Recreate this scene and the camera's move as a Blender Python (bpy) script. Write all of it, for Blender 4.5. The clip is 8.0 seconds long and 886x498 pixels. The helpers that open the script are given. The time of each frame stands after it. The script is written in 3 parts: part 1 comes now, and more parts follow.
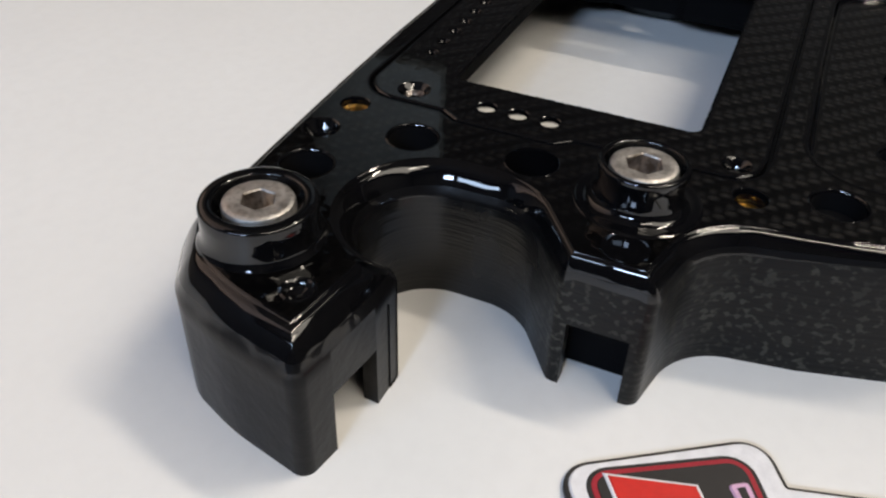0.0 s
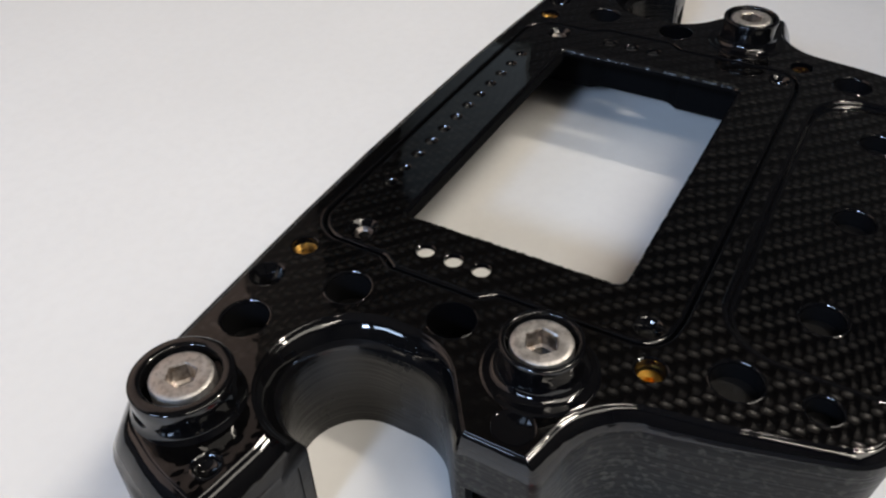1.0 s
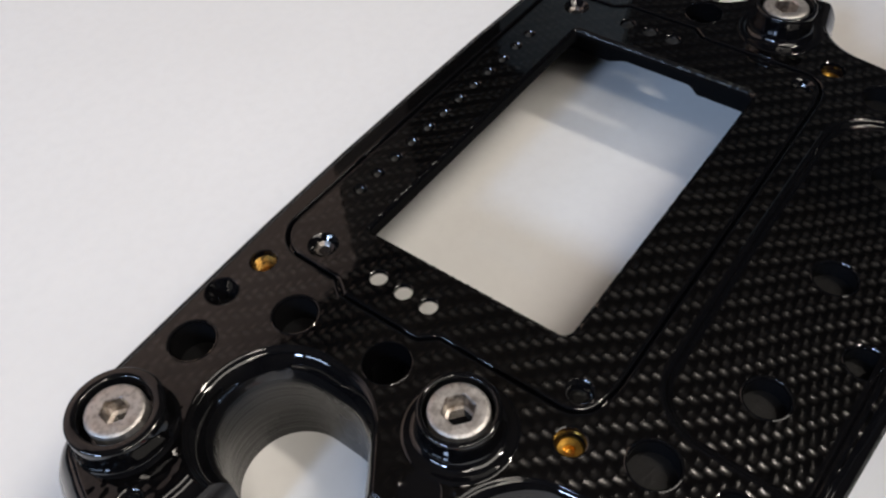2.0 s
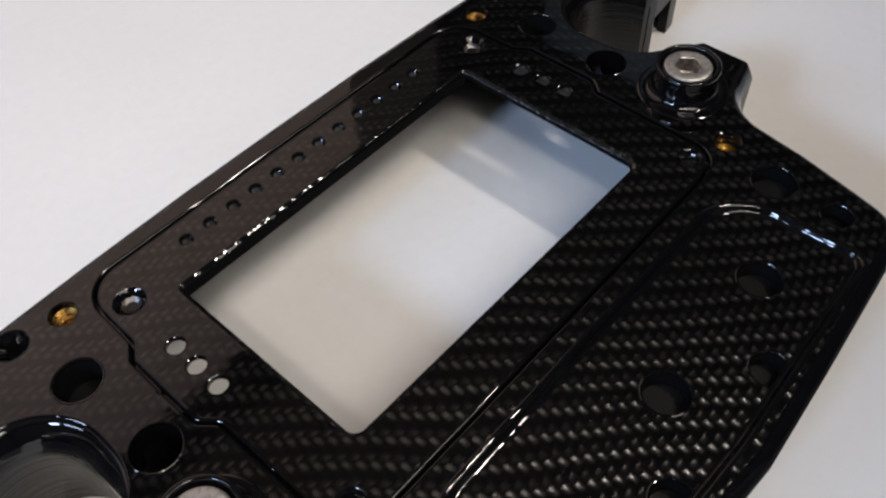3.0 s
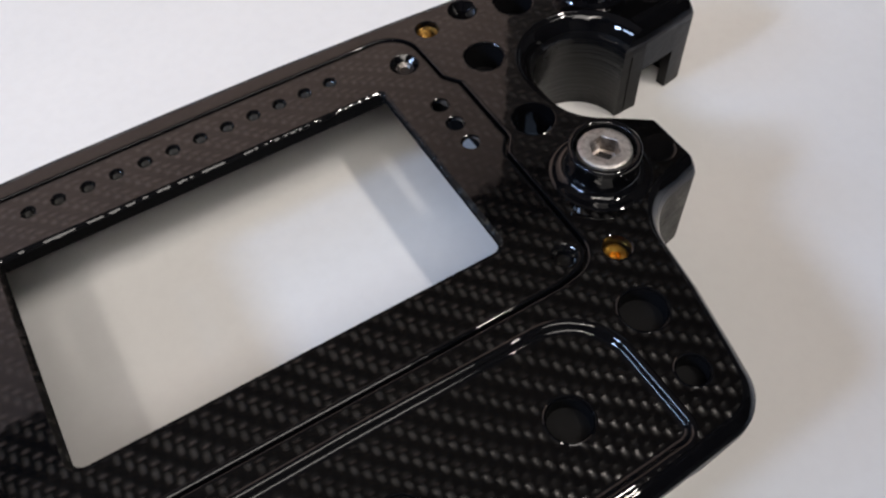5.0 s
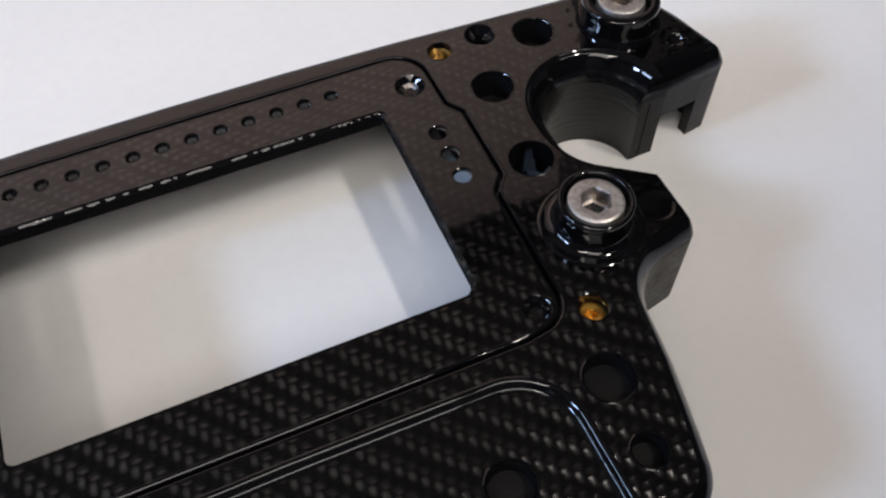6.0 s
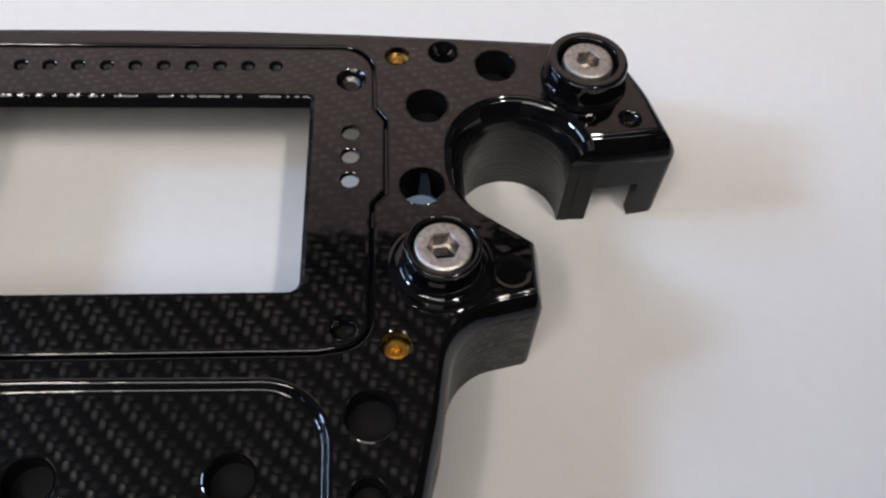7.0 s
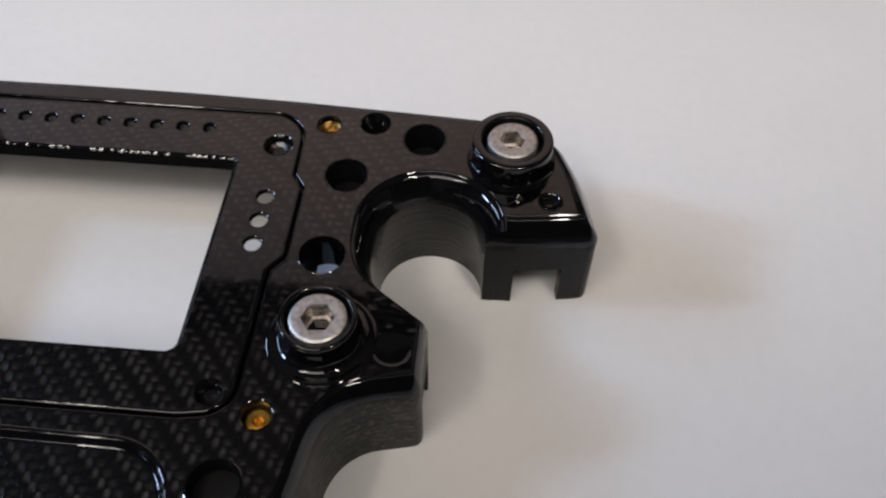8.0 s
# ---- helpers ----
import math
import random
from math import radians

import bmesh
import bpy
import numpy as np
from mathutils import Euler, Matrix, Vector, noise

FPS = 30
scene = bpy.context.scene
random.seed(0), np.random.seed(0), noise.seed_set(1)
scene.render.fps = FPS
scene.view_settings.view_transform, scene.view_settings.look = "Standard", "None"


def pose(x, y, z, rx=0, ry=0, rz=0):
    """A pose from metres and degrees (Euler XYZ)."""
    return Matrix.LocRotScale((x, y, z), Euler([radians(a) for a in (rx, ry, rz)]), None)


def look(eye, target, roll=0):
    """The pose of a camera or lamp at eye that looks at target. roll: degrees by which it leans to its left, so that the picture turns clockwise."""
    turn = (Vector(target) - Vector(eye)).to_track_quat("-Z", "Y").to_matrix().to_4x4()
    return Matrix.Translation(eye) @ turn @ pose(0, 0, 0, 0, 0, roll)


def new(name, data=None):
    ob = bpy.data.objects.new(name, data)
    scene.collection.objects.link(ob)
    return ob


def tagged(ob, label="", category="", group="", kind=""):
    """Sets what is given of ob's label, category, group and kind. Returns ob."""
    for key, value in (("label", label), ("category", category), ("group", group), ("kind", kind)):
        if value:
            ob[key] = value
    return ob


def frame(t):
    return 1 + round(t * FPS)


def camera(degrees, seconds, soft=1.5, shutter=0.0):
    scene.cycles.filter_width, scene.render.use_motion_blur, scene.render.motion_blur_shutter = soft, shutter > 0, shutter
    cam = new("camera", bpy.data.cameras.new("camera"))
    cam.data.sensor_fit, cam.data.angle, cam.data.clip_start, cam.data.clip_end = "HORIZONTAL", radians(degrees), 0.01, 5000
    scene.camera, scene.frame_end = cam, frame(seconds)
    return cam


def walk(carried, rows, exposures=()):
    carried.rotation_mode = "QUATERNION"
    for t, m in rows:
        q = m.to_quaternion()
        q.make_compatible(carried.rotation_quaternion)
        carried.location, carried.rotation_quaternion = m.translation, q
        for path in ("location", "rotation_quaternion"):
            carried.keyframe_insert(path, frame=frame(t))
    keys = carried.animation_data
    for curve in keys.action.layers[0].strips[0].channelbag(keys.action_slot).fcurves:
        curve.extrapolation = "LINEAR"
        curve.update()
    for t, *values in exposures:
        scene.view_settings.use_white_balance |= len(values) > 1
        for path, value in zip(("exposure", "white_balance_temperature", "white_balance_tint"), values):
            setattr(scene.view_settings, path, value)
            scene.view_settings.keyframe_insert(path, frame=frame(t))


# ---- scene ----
cam = camera(55.51, 8.0, soft=2.3)
ROWS = [
    (0.0, -0.2094, -0.0388, 0.1162, 52.02, -1.54, -65.96),
    (0.2, -0.2052, -0.0411, 0.1198, 52.22, -1.88, -66.60),
    (0.5, -0.1959, -0.0474, 0.1346, 51.36, -1.03, -65.26),
    (0.8, -0.1850, -0.0566, 0.1491, 50.50, 0.22, -62.36),
    (1.0, -0.1813, -0.0625, 0.1533, 49.84, 1.55, -60.41),
    (1.2, -0.1778, -0.0656, 0.1551, 48.75, 1.84, -58.97),
    (2.3, -0.1205, -0.0789, 0.1819, 38.80, 4.52, -51.21),
    (2.5, -0.1085, -0.0821, 0.1819, 38.86, 5.01, -50.15),
    (2.8, -0.0915, -0.0861, 0.1819, 37.97, 3.77, -49.05),
    (3.0, -0.0860, -0.0944, 0.1773, 38.83, 2.62, -47.90),
    (3.2, -0.0802, -0.0961, 0.1803, 37.43, 2.39, -45.99),
    (3.5, -0.0739, -0.0987, 0.1802, 37.38, 3.46, -43.16),
    (3.7, -0.0664, -0.1009, 0.1795, 36.97, 4.40, -41.87),
    (4.0, -0.0546, -0.1060, 0.1780, 36.95, 4.05, -40.64),
    (4.2, -0.0417, -0.1073, 0.1804, 35.56, 3.64, -39.74),
    (4.5, -0.0313, -0.1102, 0.1785, 35.92, 1.97, -38.32),
    (4.7, -0.0209, -0.1130, 0.1783, 35.09, 2.86, -34.88),
    (5.8, -0.0040, -0.1133, 0.1770, 35.06, 0.60, -24.88),
    (6.0, 0.0071, -0.1106, 0.1773, 34.82, 0.86, -23.18),
    (6.2, 0.0258, -0.1132, 0.1710, 35.50, 1.12, -18.97),
    (6.5, 0.0461, -0.1230, 0.1709, 34.57, -2.08, -10.86),
    (6.6, 0.0509, -0.1244, 0.1724, 34.38, -1.88, -9.17),
    (6.8, 0.0621, -0.1221, 0.1803, 33.30, -2.11, -4.56),
    (7.0, 0.0672, -0.1179, 0.1842, 33.06, -2.69, -2.26),
    (7.3, 0.0791, -0.1147, 0.1899, 33.84, -1.69, 1.28),
    (7.5, 0.0875, -0.1149, 0.1903, 35.84, -1.57, 3.17),
    (7.8, 0.1057, -0.1149, 0.1869, 37.01, 0.01, 4.70),
    (8.0, 0.1105, -0.1129, 0.1835, 37.30, -0.40, 4.82),
]
walk(cam, [(t, pose(x, y, z, rx, ry, rz)) for t, x, y, z, rx, ry, rz in ROWS],
     [(0, -0.20, 7120, 8), (1.0, -0.12, 6900, 8), (2.5, -0.15, 6790, 10), (4.0, -0.05, 6640, 10.5), (6.0, -0.06, 6540, 10.5), (7.0, -0.05, 6540, 9.5), (8.0, -0.31, 6680, 10.5)])

# ---- world and lights ----
world = bpy.data.worlds.new("room_air")
world.use_nodes = True
world.node_tree.nodes["Background"].inputs[0].default_value = (0.5, 0.55, 0.65, 1)
world.node_tree.nodes["Background"].inputs[1].default_value = 0.05
scene.world = world


def area_lamp(name, eye, target, sx, sy, watts, colour, roll=0):
    data = bpy.data.lights.new(name, "AREA")
    data.shape, data.size, data.size_y, data.energy, data.color = "RECTANGLE", sx, sy, watts, colour
    ob = new(name, data)
    ob.matrix_world = look(eye, target, roll)
    return ob


# two ceiling tubes that run along y, on both sides of the table
for tx, watts, wide in ((0.66, 23.5, 0.10), (-0.78, 9.5, 0.16)):
    lamp = area_lamp("ceiling_tube", (tx, -0.86, 1.80), (tx, -0.86, 0), wide, 0.75, watts, (1.0, 0.925, 0.855))
    lamp.matrix_world = pose(tx, -0.86, 1.80)
# a wide fill lamp added further south to soften the shade below the plate
area_lamp("added_ceiling_fill", (0.05, -1.38, 1.86), (0.05, -1.38, 0), 2.4, 1.0, 33, (1.0, 0.95, 0.90))
# added unseen lamp behind and below the table, to brighten the wall panel
area_lamp("added_panel_fill", (-0.05, 0.66, -0.12), (-0.05, 1.0, 0.75), 1.3, 0.08, 24, (1.0, 0.86, 0.74))
# daylight in the two openings of the west wall
area_lamp("window_daylight", (-1.97, -0.05, 1.24), (0, -0.05, 0.0), 0.32, 0.30, 27, (0.47, 0.65, 1.0))
area_lamp("window_daylight", (-1.97, 0.66, 1.24), (0, 0.66, 0.0), 0.74, 0.28, 15, (0.50, 0.68, 1.0))


# ---- materials ----
def material(name, rough=0.5, metal=0.0, colour=(0.5, 0.5, 0.5)):
    m = bpy.data.materials.new(name)
    m.use_nodes = True
    b = m.node_tree.nodes["Principled BSDF"]
    b.inputs["Roughness"].default_value, b.inputs["Metallic"].default_value = rough, metal
    b.inputs["Base Color"].default_value = (*colour, 1)
    return m, m.node_tree.nodes, m.node_tree.links, b


def link_value(links, value, socket):
    if isinstance(value, (int, float)):
        socket.default_value = value
    else:
        links.new(value, socket)


def calc(nodes, links, op, a, b=0.0, c=0.0):
    n = nodes.new("ShaderNodeMath")
    n.operation = op
    for value, socket in zip((a, b, c), n.inputs):
        link_value(links, value, socket)
    return n.outputs[0]


def blend(nodes, links, fac, a, b):
    n = nodes.new("ShaderNodeMix")
    n.data_type = "RGBA"
    link_value(links, fac, n.inputs[0])
    for value, socket in ((a, n.inputs[6]), (b, n.inputs[7])):
        if isinstance(value, tuple):
            socket.default_value = (*value, 1)
        else:
            links.new(value, socket)
    return n.outputs[2]


def noise_of(nodes, links, scale, detail=3.0, rough=0.55, stretch=(1, 1, 1)):
    tc = nodes.new("ShaderNodeTexCoord")
    mp = nodes.new("ShaderNodeMapping")
    mp.inputs["Scale"].default_value = stretch
    links.new(tc.outputs["Object"], mp.inputs[0])
    n = nodes.new("ShaderNodeTexNoise")
    n.inputs["Scale"].default_value, n.inputs["Detail"].default_value, n.inputs["Roughness"].default_value = scale, detail, rough
    links.new(mp.outputs[0], n.inputs[0])
    return n.outputs[0]


def ramp(nodes, links, value, lo, hi, to0=0.0, to1=1.0):
    n = nodes.new("ShaderNodeMapRange")
    links.new(value, n.inputs[0])
    for k, v in enumerate((lo, hi, to0, to1)):
        n.inputs[1 + k].default_value = v
    return n.outputs[0]


def bump(nodes, links, b, height, strength, distance, socket="Normal"):
    n = nodes.new("ShaderNodeBump")
    n.inputs["Strength"].default_value, n.inputs["Distance"].default_value = strength, distance
    links.new(height, n.inputs["Height"])
    links.new(n.outputs[0], b.inputs[socket])


def twill(nodes, links, tow, axes=(0, 1)):
    """Two-by-two twill: which way the upper tow runs (0 or 1), and its height."""
    f = lambda op, a, b=0.0: calc(nodes, links, op, a, b)
    tc = nodes.new("ShaderNodeTexCoord")
    sep = nodes.new("ShaderNodeSeparateXYZ")
    wob = nodes.new("ShaderNodeTexNoise")
    wob.inputs["Scale"].default_value, wob.inputs["Detail"].default_value = 22.0, 2.0
    links.new(tc.outputs["Object"], wob.inputs[0])
    links.new(tc.outputs["Object"], sep.inputs[0])
    drift = f("MULTIPLY", f("SUBTRACT", wob.outputs[0], 0.5), 1.5)
    drape = nodes.new("ShaderNodeTexNoise")
    drape.inputs["Scale"].default_value, drape.inputs["Detail"].default_value = 11.0, 1.0
    links.new(tc.outputs["Object"], drape.inputs[0])
    sag = f("MULTIPLY", f("SUBTRACT", drape.outputs[0], 0.5), 9.0)
    u = f("ADD", f("ADD", f("DIVIDE", sep.outputs[axes[0]], tow), 400.0), drift)
    v = f("ADD", f("ADD", f("DIVIDE", sep.outputs[axes[1]], tow), 400.0), f("ADD", drift, sag))
    i, j, fu, fv = f("FLOOR", u), f("FLOOR", v), f("FRACT", u), f("FRACT", v)
    weft = f("GREATER_THAN", f("MODULO", f("ADD", i, j), 4.0), 1.5)
    along_u = f("DIVIDE", f("SUBTRACT", f("MODULO", f("ADD", u, j), 4.0), 2.0), 2.0)
    along_v = f("DIVIDE", f("MODULO", f("ADD", v, i), 4.0), 2.0)
    hump = lambda a: f("SINE", f("MULTIPLY", a, math.pi))
    hw = f("MULTIPLY", f("ADD", f("MULTIPLY", hump(fv), 0.5), 0.5), hump(along_u))
    hp = f("MULTIPLY", f("ADD", f("MULTIPLY", hump(fu), 0.5), 0.5), hump(along_v))
    warp = f("SUBTRACT", 1.0, weft)
    height = f("ADD", f("MULTIPLY", hw, weft), f("MULTIPLY", hp, warp))
    # painted glint: a mask picks one half of each float to be lighter
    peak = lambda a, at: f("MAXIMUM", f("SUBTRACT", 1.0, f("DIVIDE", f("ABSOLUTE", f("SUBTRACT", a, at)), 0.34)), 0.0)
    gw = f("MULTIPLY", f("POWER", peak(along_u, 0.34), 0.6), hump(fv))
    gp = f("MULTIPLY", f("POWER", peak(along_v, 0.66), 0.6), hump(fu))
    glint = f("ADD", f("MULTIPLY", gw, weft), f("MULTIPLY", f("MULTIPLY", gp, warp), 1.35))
    return glint, height, weft


def carbon_gloss():
    m, n, l, b = material("lacquered_carbon", 0.235)
    glint, height, weft = twill(n, l, 0.00185)
    patchy = ramp(n, l, noise_of(n, l, 45.0), 0.3, 0.7, 0.45, 1.15)
    # the hook tips and lower lobes are flooded with plain black lacquer
    tc = n.new("ShaderNodeTexCoord")
    sep = n.new("ShaderNodeSeparateXYZ")
    l.new(tc.outputs["Object"], sep.inputs[0])
    begin = ramp(n, l, sep.outputs[1], 0.0, 0.03, 0.088, 0.102)
    bare = ramp(n, l, calc(n, l, "SUBTRACT", calc(n, l, "ABSOLUTE", sep.outputs[0]), begin), -0.005, 0.005, 1.0, 0.04)
    flooded = calc(n, l, "SUBTRACT", 1.0, bare)
    bare = calc(n, l, "MULTIPLY", bare, ramp(n, l, sep.outputs[1], 0.0452, 0.0462, 1.0, 0.12))
    # the glint's loss with view angle is put into the colour: upper half weaker
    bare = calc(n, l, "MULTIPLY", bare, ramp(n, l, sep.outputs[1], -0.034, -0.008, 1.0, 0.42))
    # painted glint: masked halves get a paler colour and more shine
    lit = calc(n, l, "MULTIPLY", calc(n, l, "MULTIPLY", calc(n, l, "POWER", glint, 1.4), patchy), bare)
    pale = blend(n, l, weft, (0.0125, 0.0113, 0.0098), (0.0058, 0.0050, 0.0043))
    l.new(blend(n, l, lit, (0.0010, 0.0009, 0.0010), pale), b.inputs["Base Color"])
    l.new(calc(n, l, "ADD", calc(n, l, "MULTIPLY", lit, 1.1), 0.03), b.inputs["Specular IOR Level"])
    bump(n, l, b, calc(n, l, "MULTIPLY", height, -1.0), 0.72, 0.00035)
    # the fibres run along x in one tow and along y in the next
    along = n.new("ShaderNodeCombineXYZ")
    l.new(weft, along.inputs[0])
    l.new(calc(n, l, "SUBTRACT", 1.0, weft), along.inputs[1])
    l.new(along.outputs[0], b.inputs["Tangent"])
    b.inputs["Anisotropic"].default_value = 0.55
    b.inputs["Coat Weight"].default_value, b.inputs["Coat IOR"].default_value = 1.0, 1.55
    l.new(ramp(n, l, noise_of(n, l, 160.0, 4.0), 0.35, 0.75, 0.02, 0.07), b.inputs["Coat Roughness"])
    wave = calc(n, l, "ADD", noise_of(n, l, 130.0, 2.0), calc(n, l, "MULTIPLY", height, 0.05))
    # where it is flooded, the lacquer has run and dried in drops
    runs = calc(n, l, "MULTIPLY", noise_of(n, l, 260.0, 1.0), calc(n, l, "MULTIPLY", flooded, 9.0))
    bump(n, l, b, calc(n, l, "ADD", wave, runs), 0.06, 0.0003, "Coat Normal")
    return m


def carbon_cut():
    """The machined sides: satin, with pale flecks of the weave."""
    m, n, l, b = material("machined_carbon", 0.4)
    patchy = ramp(n, l, noise_of(n, l, 28.0, 2.0), 0.36, 0.56, 0.15, 1.0)
    layers = ramp(n, l, noise_of(n, l, 30.0, 2.0, 0.5, (1, 1, 40)), 0.35, 0.7)
    # only the lower skirts show the weave
    tc = n.new("ShaderNodeTexCoord")
    sep = n.new("ShaderNodeSeparateXYZ")
    l.new(tc.outputs["Object"], sep.inputs[0])
    patchy = calc(n, l, "MULTIPLY", patchy, ramp(n, l, sep.outputs[1], -0.014, -0.006, 1.0, 0.08))
    fac = calc(n, l, "MULTIPLY", ramp(n, l, noise_of(n, l, 640.0, 1.0, 0.5, (1, 1, 1.2)), 0.54, 0.66), patchy)
    l.new(blend(n, l, fac, (0.0050, 0.0049, 0.0050), (0.046, 0.045, 0.037)), b.inputs["Base Color"])
    # the hooks' inner walls are polished, the skirts left as cut
    polish = ramp(n, l, sep.outputs[1], -0.012, -0.002, 0.0, 1.0)
    l.new(calc(n, l, "ADD", calc(n, l, "MULTIPLY", polish, 0.22), 0.20), b.inputs["Specular IOR Level"])
    l.new(calc(n, l, "SUBTRACT", ramp(n, l, noise_of(n, l, 90.0), 0.3, 0.7, 0.33, 0.46), calc(n, l, "MULTIPLY", polish, 0.16)), b.inputs["Roughness"])
    plies = calc(n, l, "MULTIPLY", ramp(n, l, noise_of(n, l, 24.0, 1.0, 0.5, (1, 1, 90)), 0.40, 0.62), ramp(n, l, sep.outputs[1], -0.014, -0.006, 0.05, 0.5))
    bump(n, l, b, calc(n, l, "ADD", layers, plies), 0.24, 0.0002)
    return m


def black_lacquer():
    m, n, l, b = material("black_lacquer", 0.5, 0.0, (0.0025, 0.0025, 0.003))
    b.inputs["Specular IOR Level"].default_value = 0.0
    b.inputs["Coat Weight"].default_value, b.inputs["Coat IOR"].default_value = 1.0, 1.55
    l.new(ramp(n, l, noise_of(n, l, 200.0, 4.0), 0.35, 0.75, 0.015, 0.06), b.inputs["Coat Roughness"])
    ripple = calc(n, l, "ADD", noise_of(n, l, 150.0, 0.6), calc(n, l, "MULTIPLY", noise_of(n, l, 330.0, 0.5), 0.10))
    bump(n, l, b, ripple, 0.28, 0.0007, "Coat Normal")
    return m


def steel():
    m, n, l, b = material("stainless_steel", 0.34, 1.0, (0.60, 0.575, 0.55))
    spots = ramp(n, l, noise_of(n, l, 900.0, 4.0), 0.45, 0.7)
    l.new(blend(n, l, spots, (0.66, 0.63, 0.60), (0.42, 0.395, 0.37)), b.inputs["Base Color"])
    l.new(ramp(n, l, noise_of(n, l, 500.0, 4.0), 0.3, 0.7, 0.40, 0.6), b.inputs["Roughness"])
    bump(n, l, b, noise_of(n, l, 1400.0, 4.0), 0.2, 0.0001)
    return m


def mottled_metal(name, clean, dark_mottle):
    m, n, l, b = material(name, 0.38, 1.0, clean)
    l.new(blend(n, l, ramp(n, l, noise_of(n, l, 700.0, 4.0), 0.4, 0.65), clean, dark_mottle), b.inputs["Base Color"])
    bump(n, l, b, noise_of(n, l, 900.0, 3.0), 0.3, 0.0002)
    return m


def brass():
    m, n, l, b = material("brass", 0.3, 1.0, (0.80, 0.47, 0.10))
    l.new(blend(n, l, ramp(n, l, noise_of(n, l, 700.0), 0.4, 0.7), (0.85, 0.50, 0.10), (0.55, 0.27, 0.05)), b.inputs["Base Color"])
    return m


def table_white():
    m, n, l, b = material("white_laminate", 0.42)
    cloud = ramp(n, l, noise_of(n, l, 5.0, 4.0), 0.35, 0.7)
    fine = ramp(n, l, noise_of(n, l, 260.0, 4.0), 0.4, 0.8, 0.0, 0.35)
    base = blend(n, l, cloud, (0.79, 0.785, 0.775), (0.735, 0.725, 0.71))
    l.new(blend(n, l, fine, base, (0.70, 0.69, 0.68)), b.inputs["Base Color"])
    l.new(ramp(n, l, noise_of(n, l, 40.0, 4.0), 0.3, 0.7, 0.36, 0.5), b.inputs["Roughness"])
    bump(n, l, b, noise_of(n, l, 700.0, 3.0), 0.05, 0.0003)
    return m


def paint(name, colour, rough=0.6, fine=60.0):
    m, n, l, b = material(name, rough, 0.0, colour)
    dark = tuple(0.85 * c for c in colour)
    l.new(blend(n, l, ramp(n, l, noise_of(n, l, fine, 4.0), 0.35, 0.75), colour, dark), b.inputs["Base Color"])
    bump(n, l, b, noise_of(n, l, fine * 4, 3.0), 0.1, 0.001)
    return m


def satin_coat():
    """Satin black on the sides of the tips; lacquer has run over the upper edge in uneven tongues."""
    m = paint("satin_black", (0.0036, 0.0035, 0.0040), 0.28, 90)
    n, l = m.node_tree.nodes, m.node_tree.links
    b = n["Principled BSDF"]
    b.inputs["Specular IOR Level"].default_value = 0.18
    tc = n.new("ShaderNodeTexCoord")
    sep = n.new("ShaderNodeSeparateXYZ")
    l.new(tc.outputs["Object"], sep.inputs[0])
    edge = calc(n, l, "ADD", sep.outputs[2], calc(n, l, "MULTIPLY", noise_of(n, l, 120.0, 2.0, 0.5, (1, 1, 0.3)), 0.006))
    l.new(ramp(n, l, edge, 0.0260, 0.0272, 0.0, 0.8), b.inputs["Coat Weight"])
    b.inputs["Coat Roughness"].default_value = 0.06
    bump(n, l, b, noise_of(n, l, 300.0, 1.0), 0.25, 0.0006, "Coat Normal")
    return m


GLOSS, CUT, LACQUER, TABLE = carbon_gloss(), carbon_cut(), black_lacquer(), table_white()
STEEL, BRASS = steel(), brass()
SOCKET = mottled_metal("worn_socket_steel", (0.66, 0.61, 0.57), (0.30, 0.25, 0.21))
DARK_STEEL = mottled_metal("dark_steel", (0.22, 0.20, 0.19), (0.03, 0.028, 0.027))
# brass darkened in its colour for the shade inside the open sleeves
SHADED_BRASS = mottled_metal("shaded_brass", (0.50, 0.28, 0.07), (0.05, 0.03, 0.012))

COATED = satin_coat()
PIT_FLOOR = paint("pit_floor_black", (0.0060, 0.0060, 0.0065), 0.34, 300)
DULL = paint("dull_black", (0.0035, 0.0035, 0.004), 0.8, 200)
DULL.node_tree.nodes["Principled BSDF"].inputs["Specular IOR Level"].default_value = 0.06

# ---- mesh helpers: all shapes are drawn in millimetres ----
MM = 0.001


def finish(name, bm, mats, parent=None, label="", smooth_angle=31):
    bmesh.ops.remove_doubles(bm, verts=bm.verts, dist=0.002)
    bmesh.ops.scale(bm, vec=(MM, MM, MM), verts=bm.verts)
    me = bpy.data.meshes.new(name)
    bm.to_mesh(me)
    bm.free()
    for m in mats if isinstance(mats, (list, tuple)) else [mats]:
        me.materials.append(m)
    flags = [p.use_smooth for p in me.polygons]
    me.set_sharp_from_angle(angle=radians(smooth_angle))
    me.polygons.foreach_set("use_smooth", flags)
    ob = new(name, me)
    ob.parent = parent
    if label:
        ob["label"] = label
    return ob


